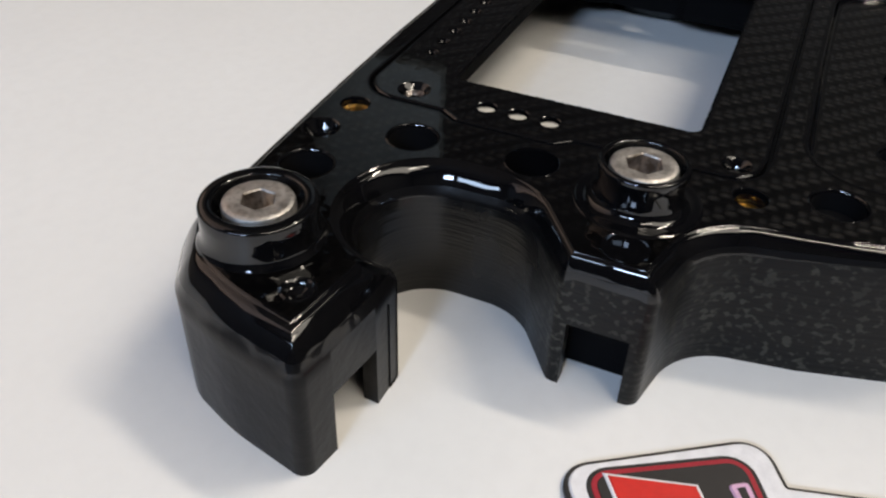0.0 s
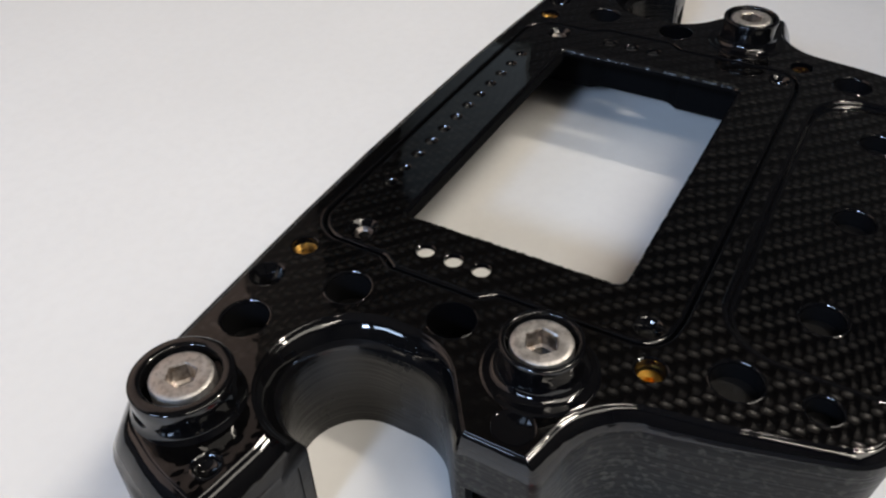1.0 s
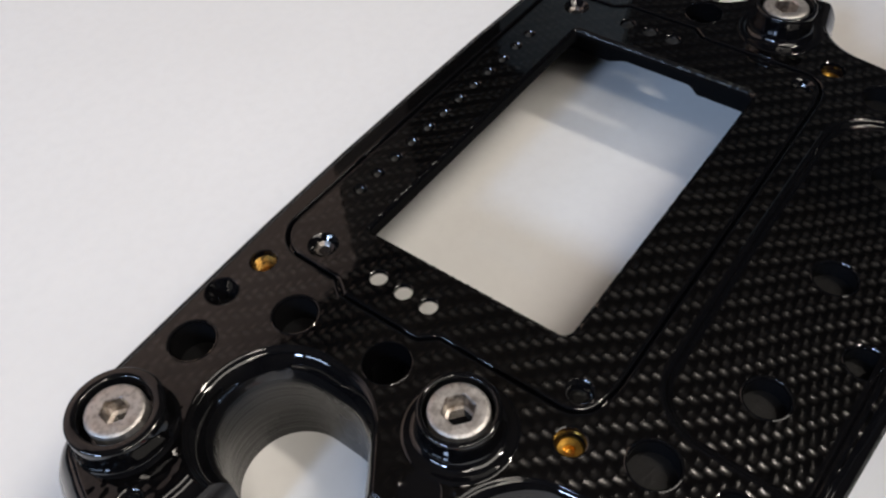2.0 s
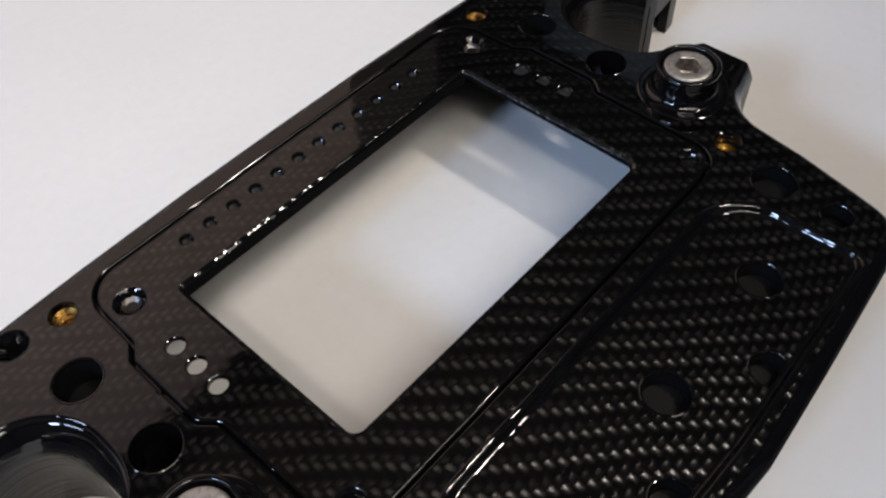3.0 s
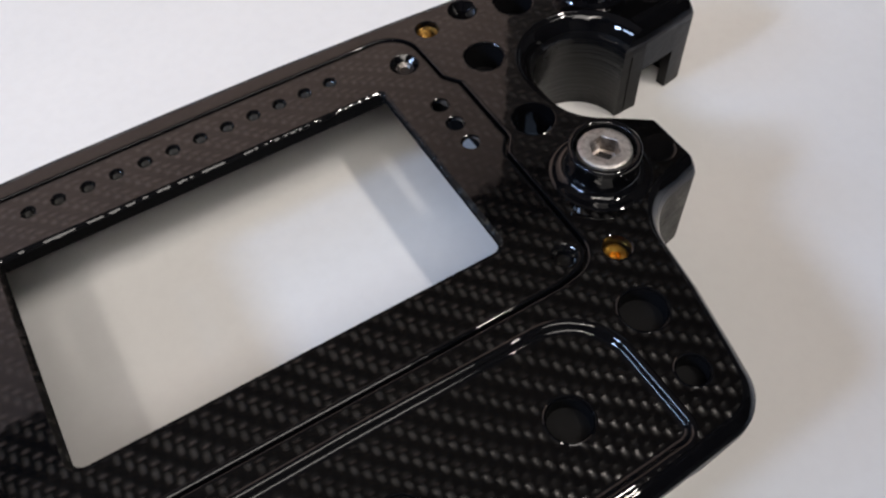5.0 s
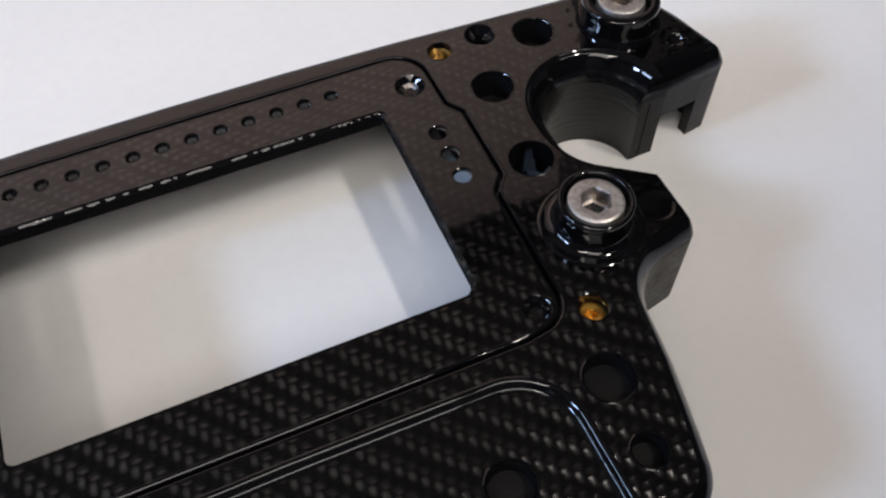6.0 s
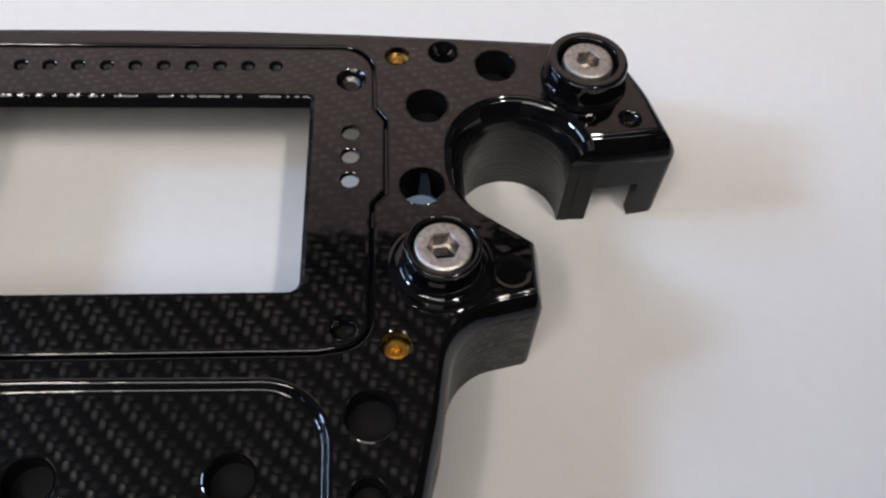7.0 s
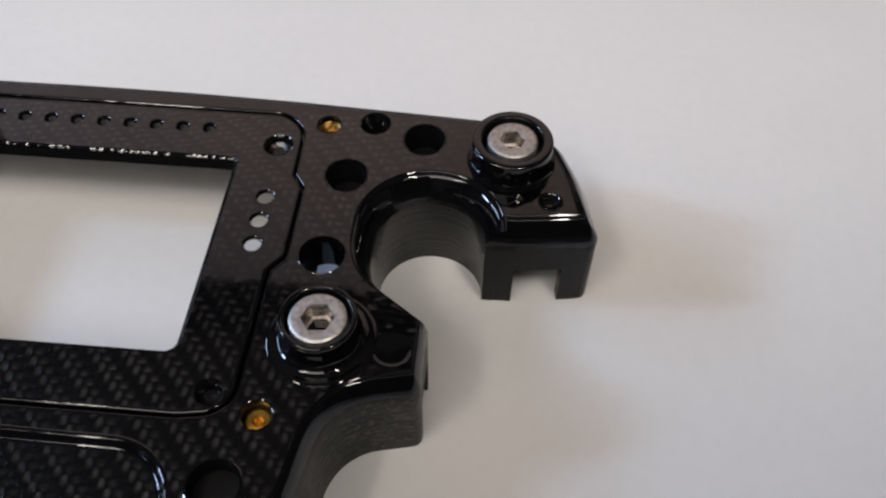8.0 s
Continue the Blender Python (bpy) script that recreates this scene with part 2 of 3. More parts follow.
def rounded(corners, steps=14):
    """A closed outline from corners (x, y, radius)."""
    pts, n = [], len(corners)
    for k in range(n):
        p, r = Vector(corners[k][:2]), corners[k][2]
        a, b = Vector(corners[k - 1][:2]) - p, Vector(corners[(k + 1) % n][:2]) - p
        ang = a.angle(b)
        if corners[k][3] == 0:
            pts.append(p)
            continue
        a.normalize(), b.normalize()
        if r < 1e-4 or ang > 3.1:
            pts += [p] * (steps + 1)
            continue
        t = r / math.tan(ang / 2)
        centre = p + (a + b).normalized() * (r / math.sin(ang / 2))
        s, e = p + a * t - centre, p + b * t - centre
        turn = s.angle_signed(e)
        for q in range(steps + 1):
            w = -turn * q / steps
            pts.append(centre + Vector((s.x * math.cos(w) - s.y * math.sin(w), s.x * math.sin(w) + s.y * math.cos(w))))
    return pts


def corner_list(raw):
    """Corners as (x, y, radius, is it an arc)."""
    return [(c[0], c[1], c[2] if len(c) > 2 else 0.0, 1 if len(c) > 2 and c[2] > 0 else 0) for c in raw]


def inset(corners, d, share=None):
    """The same outline, anticlockwise, moved inwards by d; share scales d edge by edge (edge k runs from corner k)."""
    n, out = len(corners), []
    for k in range(n):
        p0, p, p1 = (Vector(corners[q % n][:2]) for q in (k - 1, k, k + 1))
        d0 = d * (share[k - 1] if share else 1)
        d1 = d * (share[k] if share else 1)
        u, v = (p - p0).normalized(), (p1 - p).normalized()
        nu, nv = Vector((-u.y, u.x)), Vector((-v.y, v.x))
        cross = u.x * v.y - u.y * v.x
        if abs(cross) < 0.25:
            q = p + (nu + nv).normalized() * (d0 + d1) / 2
        else:
            a, b = p + nu * d0, p + nv * d1
            q = a + u * (((b - a).x * v.y - (b - a).y * v.x) / cross)
        r = corners[k][2]
        if corners[k][3]:
            r = max(r - (d0 + d1) / 2, 0.0) if cross > 0 else r + (d0 + d1) / 2
        out.append((q.x, q.y, r, corners[k][3]))
    return out


def spread(corners, values, steps=14):
    """One value for each point that rounded() makes."""
    out = []
    for k, c in enumerate(corners):
        out += [(values[k - 1] + values[k]) / 2] * (steps + 1 if c[3] else 1)
    return out


def ring_of(x, y, r, n=28):
    return [Vector((x + r * math.cos(2 * math.pi * k / n), y + r * math.sin(2 * math.pi * k / n))) for k in range(n)]


def loop_at(bm, pts, z):
    return [bm.verts.new((p[0], p[1], z)) for p in pts]


def bridge(bm, a, b, mat=0, smooth=True, skip=()):
    n = len(a)
    for k in range(n):
        if k in skip:
            continue
        quad = [a[k], a[(k + 1) % n], b[(k + 1) % n], b[k]]
        clean = []
        for v in quad:
            if not clean or (v.co - clean[-1].co).length > 0.001:
                clean.append(v)
        if len(clean) > 2 and (clean[0].co - clean[-1].co).length < 0.001:
            clean.pop()
        if len(clean) > 2:
            f = bm.faces.new(clean)
            f.material_index, f.smooth = mat, smooth


def sheet(bm, outer, holes, z, up=True, mat=0):
    """A flat face with holes."""
    from mathutils.geometry import delaunay_2d_cdt
    pts, edges = [], []
    for lp in (outer, *holes):
        tidy = []
        for p in lp:
            if not tidy or (p - tidy[-1]).length > 0.004:
                tidy.append(p)
        if (tidy[0] - tidy[-1]).length < 0.004:
            tidy.pop()
        s = len(pts)
        pts += [Vector((p[0], p[1])) for p in tidy]
        edges += [(s + k, s + (k + 1) % len(tidy)) for k in range(len(tidy))]
    vs, _, fs, *_ = delaunay_2d_cdt(pts, edges, [], 0, 1e-4)
    mids = np.array([[sum(vs[q][k] for q in f) / 3 for k in (0, 1)] for f in fs])
    ends = np.array([[*pts[p], *pts[q]] for p, q in edges])
    spans = (ends[None, :, 1] > mids[:, 1:]) != (ends[None, :, 3] > mids[:, 1:])
    rise = np.where(ends[:, 3] == ends[:, 1], 1, ends[:, 3] - ends[:, 1])
    cut = ends[None, :, 0] + (mids[:, 1:] - ends[None, :, 1]) * (ends[:, 2] - ends[:, 0]) / rise
    fs = [f for f, c in zip(fs, (spans & (cut > mids[:, :1])).sum(1)) if c % 2]
    made = [bm.verts.new((p[0], p[1], z)) for p in vs]
    for f in fs:
        a, b, c = (vs[q] for q in f[:3])
        ccw = (b - a).cross(c - a) > 0
        idx = f if ccw == up else list(reversed(f))
        face = bm.faces.new([made[q] for q in idx])
        face.material_index, face.smooth = mat, False


def lathe(bm, profile, x=0.0, y=0.0, n=48, mat=0, cap_top=False, cap_end=False):
    loops = [loop_at(bm, ring_of(x, y, r, n), z) for r, z in profile]
    for a, b in zip(loops, loops[1:]):
        bridge(bm, b, a, mat)
    for lp, on in ((loops[0], cap_top), (loops[-1], cap_end)):
        if on:
            bm.faces.new(lp).material_index = mat
    return loops


def mirror(half):
    """A whole outline from its east half, which runs from the bottom up."""
    return half + [(-c[0], *c[1:]) for c in reversed(half) if abs(c[0]) > 1e-6]


# ---- the setting ----
def block(name, x0, x1, y0, y1, z0, z1, mat, label, category):
    bm = bmesh.new()
    bmesh.ops.create_cube(bm, size=1)
    for v in bm.verts:
        v.co = ((x0 + x1) / 2 + v.co.x * (x1 - x0), (y0 + y1) / 2 + v.co.y * (y1 - y0), (z0 + z1) / 2 + v.co.z * (z1 - z0))
    me = bpy.data.meshes.new(name)
    bm.to_mesh(me)
    bm.free()
    me.materials.append(mat)
    return tagged(new(name, me), label, category, kind="structure")


WHITE_WALL = paint("white_wall", (0.80, 0.645, 0.585), 0.7, 12)
GREY_WALL = paint("grey_wall", (0.13, 0.12, 0.118), 0.7, 12)
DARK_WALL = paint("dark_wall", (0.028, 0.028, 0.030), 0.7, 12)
CEILING = paint("grey_ceiling", (0.08, 0.077, 0.075), 0.8, 12)
BLUE_WALL = paint("blue_grey_wall", (0.42, 0.51, 0.56), 0.7, 12)
FLOOR = paint("grey_floor", (0.22, 0.21, 0.20), 0.6, 10)

block("ground", -0.95, 0.95, -0.75, 0.60, -0.03, 0.0, TABLE, "white laminate table top, clean and slightly glossy", "table top")
block("floor", -2.1, 2.1, -2.4, 1.5, -0.80, -0.75, FLOOR, "plain grey floor below the table", "floor")
block("ceiling", -2.1, 2.1, -2.4, 1.5, 1.90, 1.95, CEILING, "plain dark grey ceiling with two light tubes and an added fill lamp", "ceiling")
block("wall_north", -2.1, 2.1, 1.40, 1.5, -0.75, 1.90, DARK_WALL, "plain dark wall", "wall")
block("wall_panel", -0.85, 0.76, 1.0, 1.03, 0.62, 1.52, WHITE_WALL, "plain warm white wall panel behind the table", "wall panel")
block("wall_panel", 0.765, 1.02, 1.0, 1.03, 0.62, 1.52, GREY_WALL, "plain grey wall strip beside the white panel", "wall panel")
block("wall_panel", 1.96, 1.99, 0.90, 1.38, 1.10, 1.80, BLUE_WALL, "plain blue-grey wall panel on the dark wall", "wall panel")
block("wall_south", -2.1, 2.1, -2.4, -2.3, -0.75, 1.90, DARK_WALL, "plain dark wall", "wall")
block("wall_east", 2.0, 2.1, -2.3, 1.40, -0.75, 1.90, DARK_WALL, "plain dark wall", "wall")
# unseen block added to shade the table's south-east side from the lamps
block("shade_block", 0.10, 0.66, -0.28, -0.25, 0.0, 0.48, DARK_WALL, "plain dark low block added to shade the table", "partition")
for y0, y1, z0, z1 in ((-2.3, -0.23, -0.75, 1.90), (0.13, 0.27, -0.75, 1.90), (1.05, 1.40, -0.75, 1.90),
                       (-0.23, 0.13, -0.75, 1.06), (-0.23, 0.13, 1.42, 1.90), (0.27, 1.05, -0.75, 1.06), (0.27, 1.05, 1.42, 1.90)):
    block("wall_west", -2.1, -2.0, y0, y1, z0, z1, DARK_WALL, "plain dark wall around two window openings", "wall")

# ---- the steering wheel body ----
TOP, RIM_Z, UNDER, THIN = 29.5, 22.5, 20.5, 27.4
RIM = 5.5          # how far in the rounded rim reaches
PANEL_Z = 28.0     # floor of the lower recess

OUTLINE_HALF = [  # x, y, corner radius
    (0, -90.0), (25, -88.6), (50, -86.9), (70.0, -85.3, 11.5), (73.8, -71.5), (77.3, -57.0), (81.0, -35.4, 14.5),
    (99.9, -31.2, 2.5), (99.95, -28.2), (100.0, -16.8), (100.0, -14.6, 2.2), (84.7, -3.4, 14.0), (84.7, 23.8, 13.2), (111.3, 23.8, 13.2),
    (111.4, 10.9), (118.9, 11.0), (130.9, 12.5), (139.0, 13.9, 2.6), (135.2, 31.0, 50.0), (130.2, 43.2, 12.0), (117.0, 51.0, 10.5),
    (90, 52.5), (60, 54.0), (30, 54.9), (0, 55.1)]
RIM_SHARE_HALF = [0.6, 0.6, 0.6, 0.55, 0.5, 0.55, 0.7, 0.4, 0.4, 0.4, 0.42, 0.9, 0.85, 0.85, 0.9, 0.9, 0.9, 0.95, 1, 1, 1, 1, 1, 1]
DROP_HALF = [0.28, 0.28, 0.3, 0.36, 0.42, 0.55, 0.7, 0.7, 0.6, 0.6, 0.8, 0.85, 0.85, 0.85, 0.9, 0.9, 0.9, 0.95, 1, 1, 1, 0.9, 0.9, 0.9]
LEAN_HALF = [6.0, 6.0, 2.6, 0.8, 0.0, 0.0] + [0.0] * 18   # how far the bottom wall leans in at its foot
OUTLINE = corner_list(mirror(OUTLINE_HALF))
SHARE = RIM_SHARE_HALF + RIM_SHARE_HALF[::-1]
LEAN = LEAN_HALF + LEAN_HALF[::-1]
DROP = DROP_HALF + DROP_HALF[::-1]
NOTCHES = ((99.95, -28.2, 15.0), (118.9, 11.0, 13.6))   # first corner of a foot notch on the east half, and its height

SEAM_HALF = [(0, -42.2), (52, -42.2), (62.6, -40.6, 7.0), (62.9, -5.2, 2.0), (66.0, -1.4, 2.0), (66.0, 19.9, 2.0), (63.3, 24.0, 2.0), (62.9, 44.6, 9.0), (0, 44.8)]
SEAM = corner_list(mirror(SEAM_HALF))
PANEL = corner_list(mirror([(0, -84.4), (55.6, -82.6, 4.0), (54.9, -48.2, 14.0), (0, -47.6)]))
WINDOW = corner_list(mirror([(0, -27.5), (47.5, -27.5, 2.6), (47.5, 27.5, 0.8), (0, 27.5)]))

# x, y, radius of the plain holes on the east half
TOP_HOLES = [(94.1, 38.7, 4.95), (76.1, 24.8, 4.85), (74.3, 0.0, 5.1), (63.1, -55.8, 4.9), (62.6, -71.6, 3.2)]
PANEL_HOLES = [(36.8, -67.0, 4.5), (18.0, -79.8, 3.9)]
CONE_HOLES = [(80.9, 43.3, 3.6)]
INSERT_HOLES = [(69.0, 41.8, 3.0), (68.0, -40.6, 3.1)]
DIMPLES = [(126.3, 20.6, 2.6), (93.2, -23.3, 4.0)]
LED_SIDE = [(57.7, 16.1, 2.05), (57.7, 8.9, 2.05), (57.7, 1.8, 2.05)]
LED_ROW = [(3.5 + 6.97 * k, 38.0, 1.5) for k in range(6)]
BEZEL_SCREWS = [(57.4, 33.4, 3.4), (57.3, -36.4, 2.7)]


def both(rows):
    return [r for x, y, *q in rows for r in (((x, y, *q), (-x, y, *q)) if abs(x) > 1e-6 else ((x, y, *q),))]


def hole_wall(bm, x, y, r, z_top, z_end, n=28, mat=0, edge=0.45):
    lathe(bm, [(r + edge, z_top), (r + 0.75 * edge, z_top + 0.07), (r + 0.45 * edge, z_top + 0.04), (r + 0.15 * edge, z_top - 0.28), (r, z_top - 0.6), (r, z_end)][::-1], x, y, n, mat)
    return ring_of(x, y, r + edge, n), ring_of(x, y, r, n)


def blind_hole(bm, x, y, r, z_top, profile, n=28, mat=0):
    """A shaped pit that is closed below; profile: radius and depth."""
    rows = [(q, z_top - d) for q, d in profile]
    loops = lathe(bm, rows[::-1], x, y, n, mat)
    bm.faces.new(loops[0]).material_index = mat
    return ring_of(x, y, profile[0][0], n)


def pit(bm, x, y, r, z_top, depth, n=28):
    """A flat-bottomed hole: lacquered wall with a fine raised lip, dull floor."""
    top = blind_hole(bm, x, y, r, z_top, [(r + 0.75, 0), (r + 0.55, -0.09), (r + 0.35, -0.05), (r + 0.12, 0.2), (r, 0.6), (r, depth)], n, 2)
    bm.faces.ensure_lookup_table()
    for face in bm.faces[-n * 5 - 1:]:
        if face.calc_center_median().z < z_top - 0.7:
            face.material_index = 3
    bm.faces[-1].material_index = 5
    return top


def build_shell(parent):
    bm = bmesh.new()
    thick = spread(OUTLINE, DROP)
    steps = [(q, 0.065 + 0.935 * (1 - q / 0.82) ** 1.6) for q in (0, 0.08, 0.2, 0.34, 0.47, 0.6, 0.7, 0.77)] + [(0.83, 0.062), (0.88, 0.052), (0.92, 0.03), (0.95, 0.01), (1, 0.0)]
    loops = []
    for s, fall in steps:
        pts = rounded(inset(OUTLINE, RIM * s, SHARE))
        loops.append((pts, [bm.verts.new((p.x, p.y, TOP - fall * (TOP - RIM_Z) * q)) for p, q in zip(pts, thick)]))
    base = rounded(OUTLINE)
    inner = rounded(inset(OUTLINE, 3.0))
    n = len(base)
    lead = [bm.verts.new((p.x, p.y, TOP - (TOP - RIM_Z) * q)) for p, q in zip(base, thick)]
    foot = loop_at(bm, rounded(inset(OUTLINE, 1.0, LEAN)), 0.0)
    foot_in = loop_at(bm, rounded(inset(OUTLINE, 1.0, [3.0 + q for q in LEAN])), 0.0)
    ceil_in = loop_at(bm, inner, UNDER)
    skip, notch = set(), []
    for px, py, hz in NOTCHES:
        for sgn in (1, -1):
            k = min(range(n), key=lambda q: (base[q] - Vector((sgn * px, py))).length)
            k = k if sgn == 1 else k - 1
            skip.add(k)
            notch.append((k, hz))
    skirt = [bm.verts.new((p.x, p.y, v.co.z - 2.4)) for p, v in zip(base, lead)]
    bridge(bm, skirt, lead, 1, True, skip)
    bridge(bm, foot, skirt, 1, True, skip)
    bridge(bm, ceil_in, foot_in, 1, True, skip)
    bridge(bm, foot_in, foot, 1, False, skip)
    for k, hz in notch:
        a, b, c, d = base[k], base[k + 1], inner[k + 1], inner[k]
        v = {(q, z): bm.verts.new((p.x, p.y, z)) for q, p in enumerate((a, b, c, d)) for z in (0.0, hz, UNDER)}
        v[0, RIM_Z], v[1, RIM_Z] = lead[k], lead[k + 1]
        for quad in (((0, hz), (1, hz), (1, RIM_Z), (0, RIM_Z)), ((2, hz), (3, hz), (3, UNDER), (2, UNDER)), ((0, hz), (3, hz), (2, hz), (1, hz)),
                     ((0, 0.0), (0, hz), (3, hz), (3, 0.0)), ((1, 0.0), (2, 0.0), (2, hz), (1, hz))):
            bm.faces.new([v[q] for q in quad]).material_index = 1
    for k, ((_, p), (_, q)) in enumerate(zip(loops, loops[1:])):
        bridge(bm, p, q, 4 if k < 2 else 2)

    tops, unders = [], []
    for x, y, r in both(TOP_HOLES):
        if abs(y) > 10:
            tops.append(pit(bm, x, y, r, TOP, 4.5 if y < 0 else 8.0))
            continue
        a, b = hole_wall(bm, x, y, r, TOP, 19.0 if x > 0 else 12.0, 28, 2)
        tops.append(a), unders.append(b)
    for x, y, r in both(CONE_HOLES):
        tops.append(blind_hole(bm, x, y, r, TOP, [(r + 0.5, 0), (r + 0.1, 0.2), (r - 0.1, 0.6), (r * 0.8, 1.8), (r * 0.5, 3.2), (r * 0.42, 4.4)], 28, 2))
    for x, y, r in both(INSERT_HOLES):
        tops.append(blind_hole(bm, x, y, r, TOP, [(r + 0.35, 0), (r + 0.1, 0.12), (r, 0.45), (r, 6.6 if y > 0 else 5.0)], 28, 2))
    for x, y, r in both(DIMPLES):
        if y > 0:
            tops.append(blind_hole(bm, x, y, r, TOP, [(r + 0.5, 0), (r + 0.1, -0.15), (r - 0.3, 0.1), (r * 0.7, 0.9), (r * 0.4, 1.3), (r * 0.1, 1.4)], 28, 2))
            continue
        tops.append(blind_hole(bm, x, y, r, TOP, [(r + 0.3, 0), (r + 0.05, 0.1), (r * 0.85, 0.13), (r * 0.5, 0.16), (r * 0.15, 0.17)], 28, 2))
    # groove round the bezel
    seam = rounded(inset(SEAM, -0.36))
    ledge = rounded(inset(SEAM, 1.0))
    soft = [(rounded(inset(SEAM, -d)), TOP - z) for d, z in ((0.36, 0.45), (0.44, 0.15), (0.62, 0.0), (0.85, -0.06), (1.15, 0.0))]
    lips = [loop_at(bm, seam, THIN - 0.05)] + [loop_at(bm, p, z) for p, z in soft]
    for p, q in zip(lips, lips[1:]):
        bridge(bm, p, q, 2)
    bridge(bm, loop_at(bm, ledge, THIN - 0.05), loop_at(bm, seam, THIN - 0.05), 2, False)
    bridge(bm, loop_at(bm, ledge, UNDER), loop_at(bm, ledge, THIN - 0.05), 1)
    # lower recess with a soft edge
    fall = [(-0.7, 0), (-0.45, -0.07), (-0.15, -0.08), (0.1, -0.02), (0.3, 0.08), (0.6, 0.3), (0.85, 0.75), (1.15, 1.2), (1.6, 1.45), (2.2, 1.5)]
    rings = [rounded(inset(PANEL, d)) for d, _ in fall]
    made = [loop_at(bm, r, TOP - z) for r, (_, z) in zip(rings, fall)]
    for p, q in zip(made, made[1:]):
        bridge(bm, q, p, 2)
    in_panel = []
    for x, y, r in both(PANEL_HOLES) + [(0.0, -67.0, 4.6)]:
        in_panel.append(pit(bm, x, y, r, PANEL_Z, 4.6))
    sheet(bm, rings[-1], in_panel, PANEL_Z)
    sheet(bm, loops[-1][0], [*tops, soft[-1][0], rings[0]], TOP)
    sheet(bm, inner, [*unders, ledge], UNDER, up=False, mat=1)
    # the sides of the hook tips are coated like the top
    bm.normal_update()
    for face in bm.faces:
        at = face.calc_center_median()
        if face.material_index == 1 and abs(at.x) > 111.6 and abs(face.normal.z) < 0.2:
            face.material_index = 4
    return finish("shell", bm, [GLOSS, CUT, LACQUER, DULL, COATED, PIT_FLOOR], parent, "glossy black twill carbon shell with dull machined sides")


def build_bezel(parent):
    bm = bmesh.new()
    rims = [(rounded(inset(SEAM, d)), TOP - z) for d, z in ((0.25, TOP - THIN), (0.25, 0.6), (0.35, 0.25), (0.6, 0.03), (0.85, -0.05), (1.2, 0.0))]
    made = [loop_at(bm, p, z) for p, z in rims]
    for a, b in zip(made, made[1:]):
        bridge(bm, a, b, 2)
    holes, unders = [], []
    for x, y, r in both(LED_ROW):
        lathe(bm, [(1.25, THIN), (1.25, TOP - 0.95), (r - 0.4, TOP - 0.8), (r - 0.1, TOP - 0.45), (r + 0.1, TOP - 0.12), (r + 0.35, TOP)], x, y, 20, 2)
        holes.append(ring_of(x, y, r + 0.35, 20)), unders.append(ring_of(x, y, 1.25, 20))
    for x, y, r in both(LED_SIDE):
        lathe(bm, [(r + 1.3, THIN), (r, TOP - 1.1), (r, TOP - 0.5), (r + 0.1, TOP - 0.15), (r + 0.35, TOP)], x, y, 20, 2)
        holes.append(ring_of(x, y, r + 0.35, 20)), unders.append(ring_of(x, y, r + 1.3, 20))
    for x, y, r in both(BEZEL_SCREWS):
        holes.append(blind_hole(bm, x, y, r, TOP, [(r + 0.4, 0), (r, 0.3), (r * 0.8, 1.2), (r * 0.5, 2.2), (r * 0.45, 3.0)], 28, 2))
    # window edge, slightly chipped; its ends are deeper than its long sides
    rng = random.Random(4)
    base = rounded(WINDOW, 6)
    parts = [max(1, int((base[(k + 1) % len(base)] - p).length / 0.5)) for k, p in enumerate(base)]

    def along(d):
        """The window outline moved outwards by d, cut into short steps."""
        ring = rounded(inset(WINDOW, -d), 6)
        return [p.lerp(ring[(k + 1) % len(ring)], q / m) for k, (p, m) in enumerate(zip(ring, parts)) for q in range(m)]

    dense, lip = along(0.0), along(1.1)
    mid = [p.lerp(q, 0.36 + rng.uniform(-1, 1) * (0.15 if abs(p.x) > 47.2 else 0.08)) for p, q in zip(dense, lip)]
    deep = [4.0 if p.y > 27.2 else 2.0 for p in dense]
    a = loop_at(bm, lip, TOP)
    b = [bm.verts.new((p.x, p.y, TOP - 0.3 + rng.uniform(-0.08, 0.08))) for p in mid]
    c = loop_at(bm, dense, TOP - 0.85)
    d = [bm.verts.new((p.x, p.y, TOP - q)) for p, q in zip(dense, deep)]
    back = along(2.6)
    e = [bm.verts.new((p.x, p.y, TOP - q)) for p, q in zip(back, deep)]
    f = loop_at(bm, back, THIN)
    for p, q in ((b, a), (c, b)):
        bridge(bm, p, q, 2, True)
    for face in bm.faces:
        at = face.calc_center_median()
        if 47.2 < abs(at.x) < 48.7 and abs(at.y) < 28.0 and at.z > TOP - 0.9:
            face.material_index = 1
    bridge(bm, d, c, 3, False)
    for p, q in ((e, d), (f, e)):
        bridge(bm, p, q, 1, False)
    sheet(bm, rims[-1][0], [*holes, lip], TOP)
    sheet(bm, rims[0][0], [*unders, back], THIN, up=False, mat=1)
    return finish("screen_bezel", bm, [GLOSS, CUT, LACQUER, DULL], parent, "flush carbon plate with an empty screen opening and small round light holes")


def boss(parent, x, y, profile, name="collar", label="", run=0.0):
    """A turned collar; run: how far the lacquer at its foot has run towards the tip of the hook."""
    bm = bmesh.new()
    lathe(bm, profile[::-1], x, y, 56)
    for v in bm.verts:
        out = Vector((v.co.x - x, v.co.y - y))
        if run and out.length > 10.31:
            side = max(0.0, -out.y / out.length) ** 0.7
            out *= 1 + run * side * (out.length - 10.31) / out.length
            v.co.x, v.co.y = x + out.x, y + out.y
    return finish(name, bm, LACQUER, parent, label, 50)


